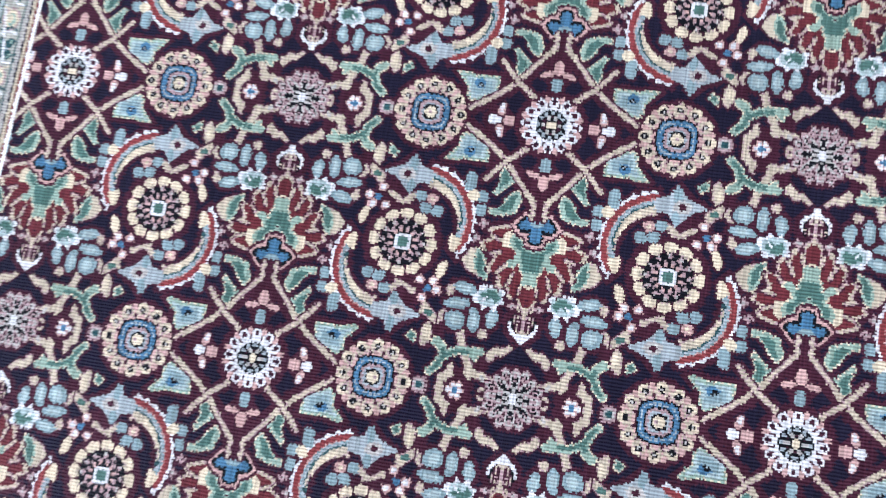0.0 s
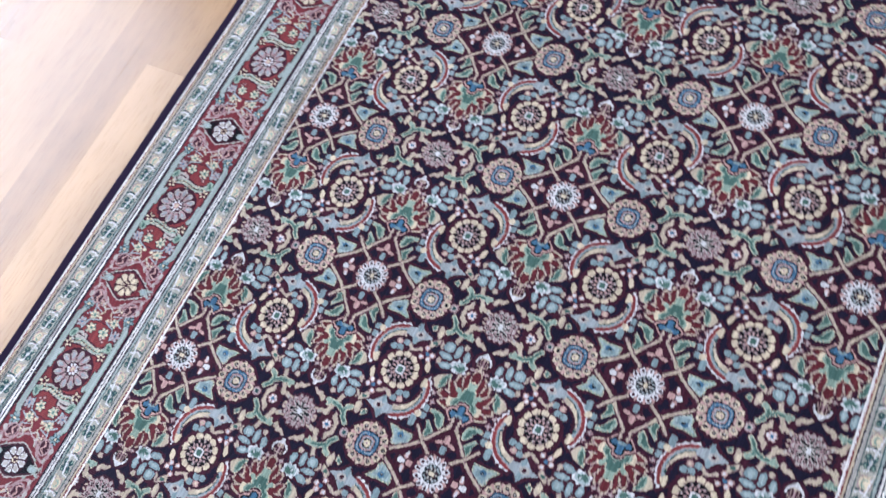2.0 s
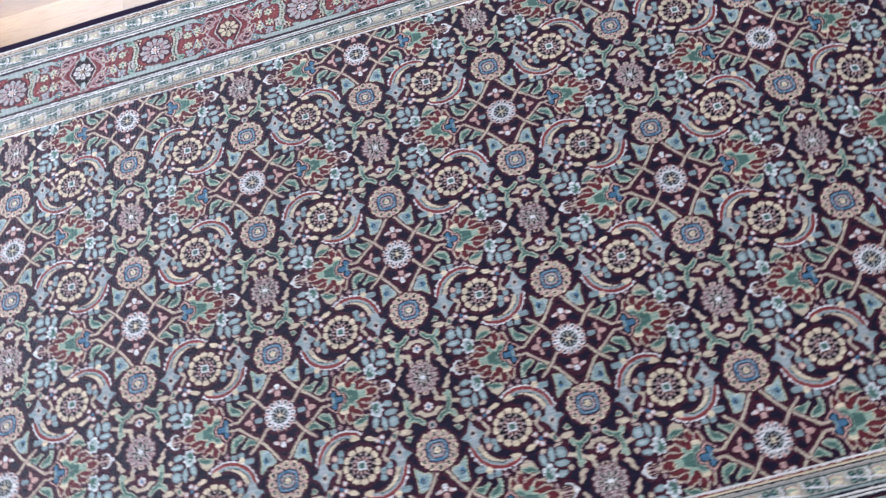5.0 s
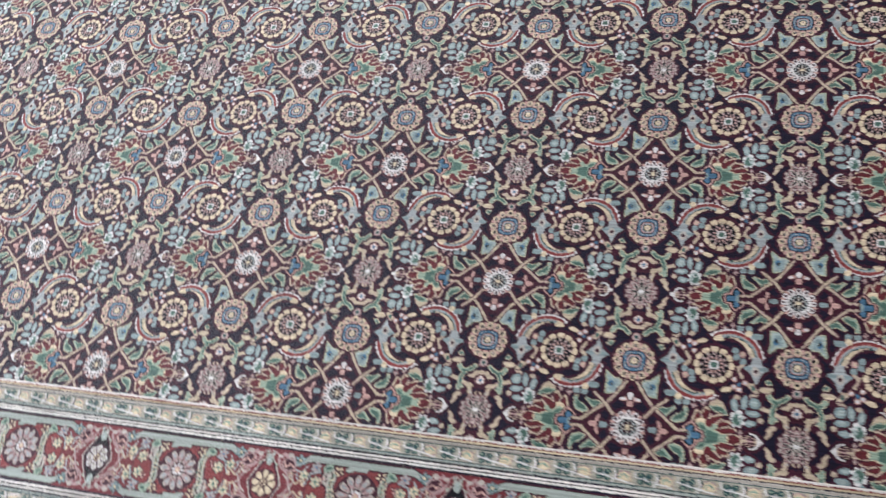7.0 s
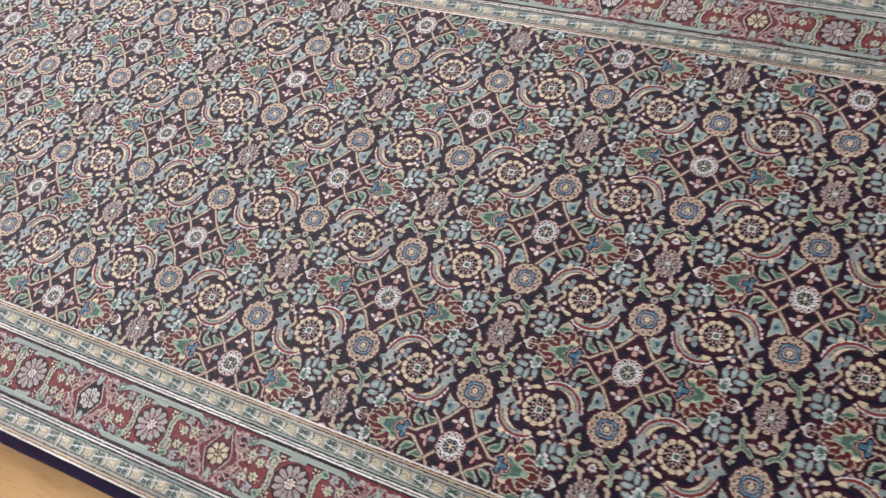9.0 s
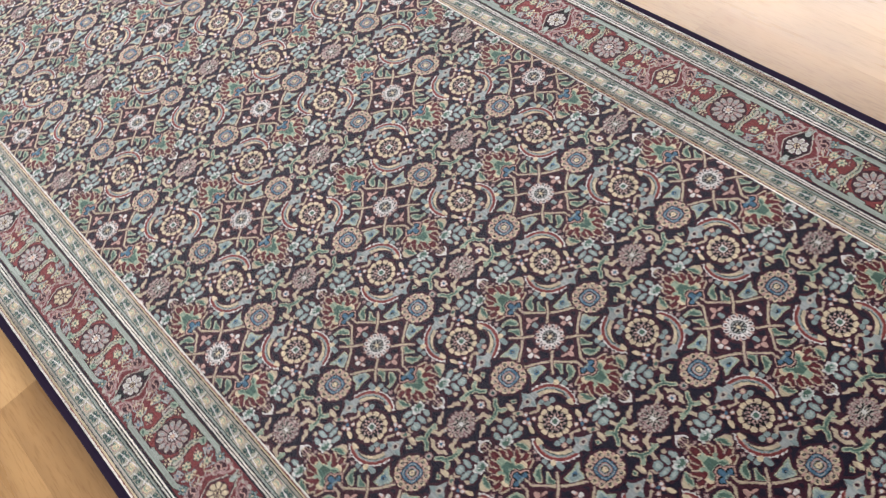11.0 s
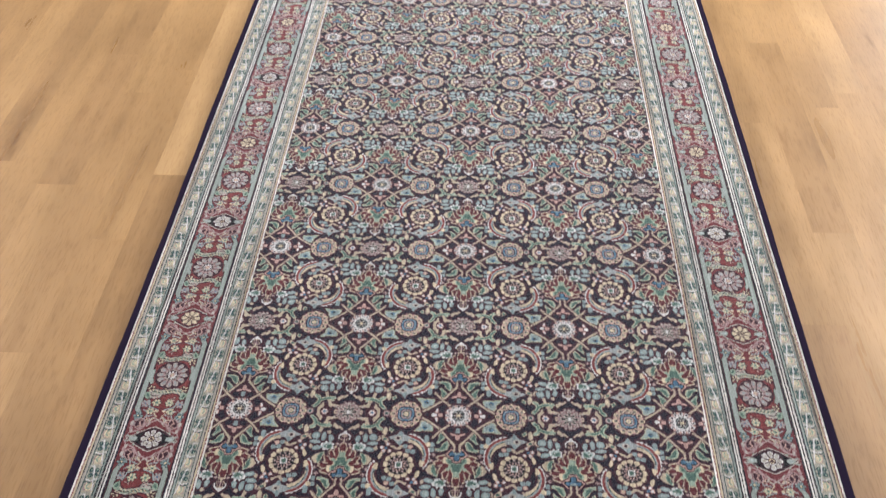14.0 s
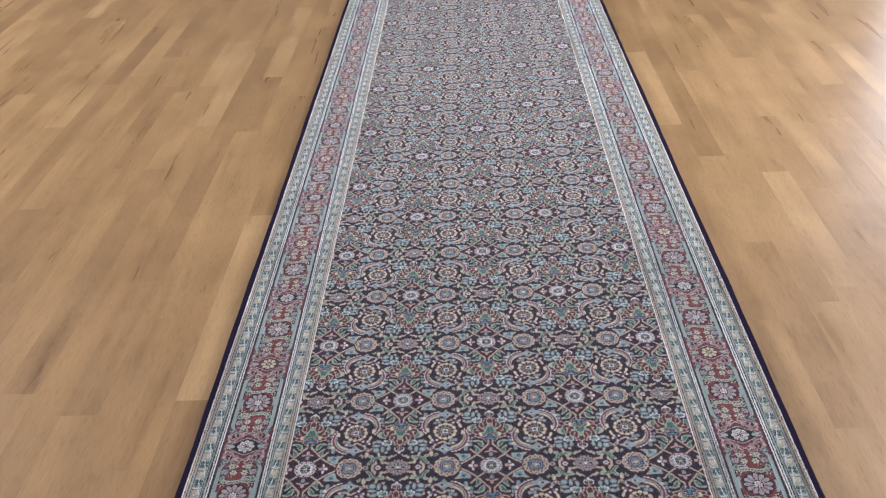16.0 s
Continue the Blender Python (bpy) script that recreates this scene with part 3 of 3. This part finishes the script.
def border_chart(xs, ys):
    """The red main border: cartouches with a large blossom, joined by small rosettes; u from the middle, v along."""
    period = 425.2
    v = (ys - 43.0 + period / 2) % period - period / 2
    c = Cartoon(xs, v, "red")

    def edge(width):
        def inside(a, b):
            d = np.abs(np.abs(b) - 106.3)
            half = np.where(d < 58, 33.0, 33.0 - (d - 58) * 0.5)
            return (d < 74) & (np.abs(np.abs(a) - half) < width)
        return inside

    def blossom(x, y, r, petals, outline, fill, heart):
        c.ring(outline, x, y, petals, r * 0.62, r * 0.46, r * 0.30)
        c.ring(fill, x, y, petals, r * 0.64, r * 0.36, r * 0.20)
        c.oval(outline, x, y, r * 0.36)
        c.oval(heart, x, y, r * 0.24)

    c.lay("wine", lambda a, b: np.abs(np.abs(b) - 106.3) > 58)
    for y in (0.0, period / 2, -period / 2):
        for s in (-1, 1):
            for t in (-1, 1):
                c.line("mauve", 1.9, (36 * t, y + 2 * s), (30 * t, y + 14 * s), (35 * t, y + 24 * s), (26 * t, y + 33 * s), (31 * t, y + 44 * s))
                c.line("tan", 1.7, (10 * t, y + 44 * s), (4 * t, y + 36 * s), (10 * t, y + 28 * s), (22 * t, y + 25 * s), (27 * t, y + 18 * s))
                c.line("slate", 1.5, (24 * t, y + 46 * s), (16 * t, y + 41 * s), (19 * t, y + 34 * s))
                c.oval("cream", 5 * t, y + 45 * s, 2.4)
                c.oval("sage", 21 * t, y + 8 * s, 2.0, 3.4)
    c.lay("maroon", edge(4.6))
    c.lay("aqua", edge(3.4))
    for y in (-106.3, 106.3):
        for s in (-1, 1):
            c.lay("aqua", lambda a, b: (np.abs(b - y) < 8) & (a * s > 26) & (a * s < 37 - np.abs(b - y) * 0.7))
            c.oval("aqua", 27 * s, y + 11 * s, 3.0, 6.0, 20)
            path = ((-24 * s, y + 34 * s), (-20 * s, y + 29 * s), (-11 * s, y + 26.5 * s), (0, y + 29 * s), (9 * s, y + 31 * s), (18 * s, y + 29 * s), (23 * s, y + 33 * s), (18 * s, y + 37 * s), (10 * s, y + 36 * s))
            c.line("maroon", 9.0, *path)
            c.line("ash", 7.2, *path)
            c.line("sage", 4.6, *path[:6])
            c.line("maroon", 1.3, *path[1:])
            for j in range(7):
                c.line("cream", 1.0, ((-18 + 5 * j) * s, y + 31.5 * s), ((-15 + 5 * j) * s, y + 27.5 * s))
            for t in (-1, 1):
                c.ring("pink", 12 * t, y + 41 * s, 3, 2.6, 1.6, 1.1)
            for t in (-1, 1):
                blossom(23 * t, y + 24 * s, 5.5, 5, "maroon", "cream", "red")
                c.oval("sage", 25 * t, y + 36 * s, 4.0, 6.0, 25 * t * s)
                c.oval("green", 25 * t, y + 36 * s, 1.8, 3.6, 25 * t * s)
                blossom(9 * t, y + 48 * s, 6.0, 6, "sage", "cream", "green")
                blossom(24 * t, y + 50 * s, 6.0, 6, "mauve", "slate", "blue")
                blossom(14 * t, y + 62 * s, 5.6, 6, "sage", "cream", "green")
                c.line("slate", 1.8, (20 * t, y + 44 * s), (17 * t, y + 55 * s), (4 * t, y + 60 * s))
            blossom(0, y + 24 * s, 4.6, 5, "maroon", "tan", "green")
        c.oval("maroon", 0, y, 23.5)
        c.ring("ash", 0, y, 12, 15.0, 7.0, 3.8)
        c.ring("mauve", 0, y, 12, 14.6, 5.8, 2.8)
        c.ring("slate", 0, y, 12, 16.0, 3.6, 1.7)
        c.ring("maroon", 0, y, 12, 15.0, 7.8, 0.75, 15)
        c.oval("maroon", 0, y, 7.6)
        c.ring("white", 0, y, 8, 5.2, 1.9, 1.5)
        c.oval("pink", 0, y, 3.4)
        c.oval("cream", 0, y, 1.8)
    for y, pale in ((0.0, True), (period / 2, False), (-period / 2, False)):
        for s in (-1, 1):
            for t in (-1, 1):
                c.line("mauve", 2.8, (2 * t, y + 29 * s), (13 * t, y + 24 * s), (20 * t, y + 14 * s), (29 * t, y + 10 * s), (34 * t, y + 17 * s), (29 * t, y + 23 * s))
                c.line("slate", 1.6, (8 * t, y + 38 * s), (18 * t, y + 35 * s), (22 * t, y + 27 * s), (31 * t, y + 29 * s))
                c.line("aqua", 2.4, (22 * t, y + 2 * s), (34 * t, y + 4 * s))
                blossom(15 * t, y + 30 * s, 5.0, 5, "maroon", "pink", "cream")
                blossom(29 * t, y + 36 * s, 6.6, 6, "teal", "sky", "cream")
                c.oval("ash", 33 * t, y + 24 * s, 2.6, 3.6)
                c.oval("mauve", 23 * t, y + 24 * s, 7.0, 9.0, 20 * t * s)
                c.oval("maroon", 23 * t, y + 24 * s, 5.4, 7.2, 20 * t * s)
                c.line("pink", 1.7, (26 * t, y + 18 * s), (20 * t, y + 21 * s), (24 * t, y + 26 * s), (21 * t, y + 30 * s))
                c.line("ash", 1.6, (12 * t, y + 20 * s), (8 * t, y + 25 * s), (12 * t, y + 30 * s), (6 * t, y + 34 * s), (0, y + 30 * s))
                c.oval("ash", 31 * t, y + 12 * s, 2.0, 3.0)

        def lens(reach, high):
            return lambda a, b: np.abs(b - y) < high * (1 - np.minimum(np.abs(a) / reach, 1.0) ** 1.25)
        c.lay("ash", lens(35.0, 20.0))
        c.lay("maroon", lens(33.5, 18.2))
        c.lay("wine" if pale else "black", lens(30.0, 15.6))
        for s in (-1, 1):
            c.oval("aqua", 25 * s, y, 6.0, 4.0)
            c.oval("mist", 25 * s, y, 3.4, 2.0)
        c.oval("maroon", 0, y, 15.0, 14.0)
        c.ring("tan" if pale else "white", 0, y, 8, 9.2, 5.0, 4.0)
        c.ring("cream" if pale else "ash", 0, y, 8, 9.6, 3.4, 2.4)
        c.ring("maroon", 0, y, 8, 9.0, 4.4, 0.8, 22.5)
        c.oval("maroon", 0, y, 5.0)
        c.ring("cream", 0, y, 6, 3.0, 1.3, 1.0)
    c.rim("aqua", "sage", ("red", "maroon", "wine"), True)
    c.halo("red", "maroon")
    return c.k


def sag(x, y):
    """The runner lies almost flat; it swells by a millimetre or so."""
    return RUG_TOP + 0.0007 * np.sin(5.1 * x + 1.3) * np.sin(3.3 * y) + 0.0004 * np.sin(9.0 * y + 4.0 * x)


def woven(name, chart, x0, y0, parent, label):
    """Knots of one colour that follow one another along the warp share a face; each face carries its yarn."""
    ny, nx = chart.shape
    k = chart.T
    cut = np.ones((nx, ny), bool)
    cut[:, 1:] = k[:, 1:] != k[:, :-1]
    col, start = np.nonzero(cut)
    flat = col * ny + start
    end = np.append(flat[1:], nx * ny) - col * ny
    px = (x0 + np.stack([col, col + 1, col + 1, col], 1) * KNOT) * MM
    py = (y0 + np.stack([start, start, end, end], 1) * KNOT) * MM
    co = np.stack([px, py, sag(px, py)], 2).reshape(-1, 3)
    n = len(col)
    me = bpy.data.meshes.new(name)
    me.vertices.add(4 * n)
    me.vertices.foreach_set("co", co.astype(np.float32).ravel())
    me.loops.add(4 * n)
    me.loops.foreach_set("vertex_index", np.arange(4 * n, dtype=np.int32))
    me.polygons.add(n)
    me.polygons.foreach_set("loop_start", np.arange(0, 4 * n, 4, dtype=np.int32))
    yarn = 0.84 * np.array([YARN[c] for c in NAMES])[k[col, start]]
    rng = np.random.default_rng(5)
    yarn = yarn * rng.uniform(0.78, 1.22, (n, 1))
    at = me.attributes.new("yarn", "FLOAT_COLOR", "FACE")
    at.data.foreach_set("color", np.concatenate([yarn, np.ones((n, 1))], 1).astype(np.float32).ravel())
    me.update(calc_edges=True)
    me.materials.append(PILE)
    ob = new(name, me)
    ob.parent = parent
    return tagged(ob, label)


def runner():
    root = tagged(new("runner_rug"), "long woven runner, navy floral field, red borders, on oak", "rug")
    y0, y1 = RUG_Y0 / MM, RUG_Y1 / MM
    ys = rows_of(y0, y1)
    first = ys[0] - KNOT / 2
    n_field, n_inner, n_outer, n_main = 353, 41, 46, 81
    xs = (np.arange(-n_field, n_field) + 0.5) * KNOT
    woven("field", field_chart(xs, ys), -n_field * KNOT, first, root, "navy field with rosettes, curved leaves and palmettes")
    w = (np.arange(n_main) + 0.5 - n_main / 2) * KNOT
    for s in (-1, 1):
        edges = [n_field, n_field + n_inner, n_field + n_inner + n_main, n_field + n_inner + n_main + n_outer]
        for name, chart, a, b, label in (
                ("inner_guard_stripe", guard_chart(n_inner, ys, False), edges[0], edges[1], "pale stripe of small blossoms and leaf squares"),
                ("main_border", border_chart(w, ys), edges[1], edges[2], "red border with large pale blossoms"),
                ("outer_guard_stripe", guard_chart(n_outer, ys, True), edges[2], edges[3], "pale stripe of small blossoms and leaf squares")):
            if s < 0:
                chart, a, b = chart[:, ::-1], -b, -a
            woven(name, chart, a * KNOT, first, root, label)
        # bound edge
        e, bm = edges[3] * KNOT * MM, bmesh.new()
        prof = [(e, RUG_TOP - 0.0004), (0.5045 - 0.003, RUG_TOP - 0.0002), (0.5045 - 0.0008, RUG_TOP - 0.002), (0.5045, 0.006), (0.5045 - 0.001, 0.0015), (e, 0.0012)]
        step = 0.0009
        last = None
        for i in range(int((RUG_Y1 - RUG_Y0) / step) + 1):
            y = RUG_Y0 + i * step
            wave = 0.0008 * math.sin(7 * y) + 0.0004 * math.sin(31 * y + s) + 0.0007 * abs(math.sin(math.pi * y / 0.0036)) - 0.0004
            ring = [bm.verts.new((s * (x + (wave if x > e else 0)), y, z)) for x, z in prof]
            if last:
                for j in range(len(prof) - 1):
                    bm.faces.new((last[j], last[j + 1], ring[j + 1], ring[j]) if s < 0 else (ring[j], ring[j + 1], last[j + 1], last[j]))
            last = ring
        part("bound_edge", bm, BINDING, root, "dark navy overcast edge")
    slab("backing", JUTE, -0.488, 0.488, RUG_Y0, RUG_Y1, 0.001, 0.0095, root)


runner()


# ---- oak strip floor ----
STRIP = 0.0672


def floor():
    root = tagged(new("floor"), "glossy light oak strip floor with staggered end joints", "floor", kind="structure")
    slab("subfloor", JOINT, X0, X1, Y0, Y1, -0.03, -0.0005, root)
    rng = random.Random(11)
    near, far = [], []
    k0, k1 = math.ceil((X0 - 0.568) / STRIP), math.floor((X1 - 0.568) / STRIP)
    for k in range(k0, k1):
        x = 0.568 + k * STRIP
        y = Y0 - rng.uniform(0, 0.4)
        while y < Y1:
            n = rng.choice((0.42, 0.50, 0.58, 0.66, 0.74, 0.90))
            a, b = max(y, Y0), min(y + n, Y1)
            y += n
            if b - a < 0.02:
                continue
            if 0.43 < abs(x + STRIP / 2) < 1.62 and b > -1.2 and a < 2.5:
                near.append((x, a, b))
            else:
                far.append((x, a, b))
    shapes = {}
    for x, a, b in near:
        key = round(b - a, 3)
        if key not in shapes:
            bm = bmesh.new()
            box(bm, 0.0, STRIP, 0.0, b - a, -0.0004, 0.0)
            me = bpy.data.meshes.new("oak_strip")
            bm.to_mesh(me)
            bm.free()
            me.materials.append(OAK)
            shapes[key] = me
        ob = new("oak_strip", shapes[key])
        ob.location = (x, a, 0.0)
        ob.parent = root
    verts, faces = [], []
    for x, a, b in far:
        i, z = len(verts), 0.0
        for px, py, pz in ((0, 0, -0.0004), (1, 0, -0.0004), (1, 1, -0.0004), (0, 1, -0.0004), (0, 0, z), (1, 0, z), (1, 1, z), (0, 1, z)):
            verts.append((x + px * STRIP, a + py * (b - a), pz))
        for f in ((4, 5, 6, 7), (0, 1, 5, 4), (1, 2, 6, 5), (2, 3, 7, 6), (3, 0, 4, 7)):
            faces.append([i + v for v in f])
    me = bpy.data.meshes.new("oak_strips")
    me.from_pydata(verts, [], faces)
    me.materials.append(OAK_FAR)
    ob = tagged(new("oak_strips", me), kind="stuff")
    ob.parent = root


floor()
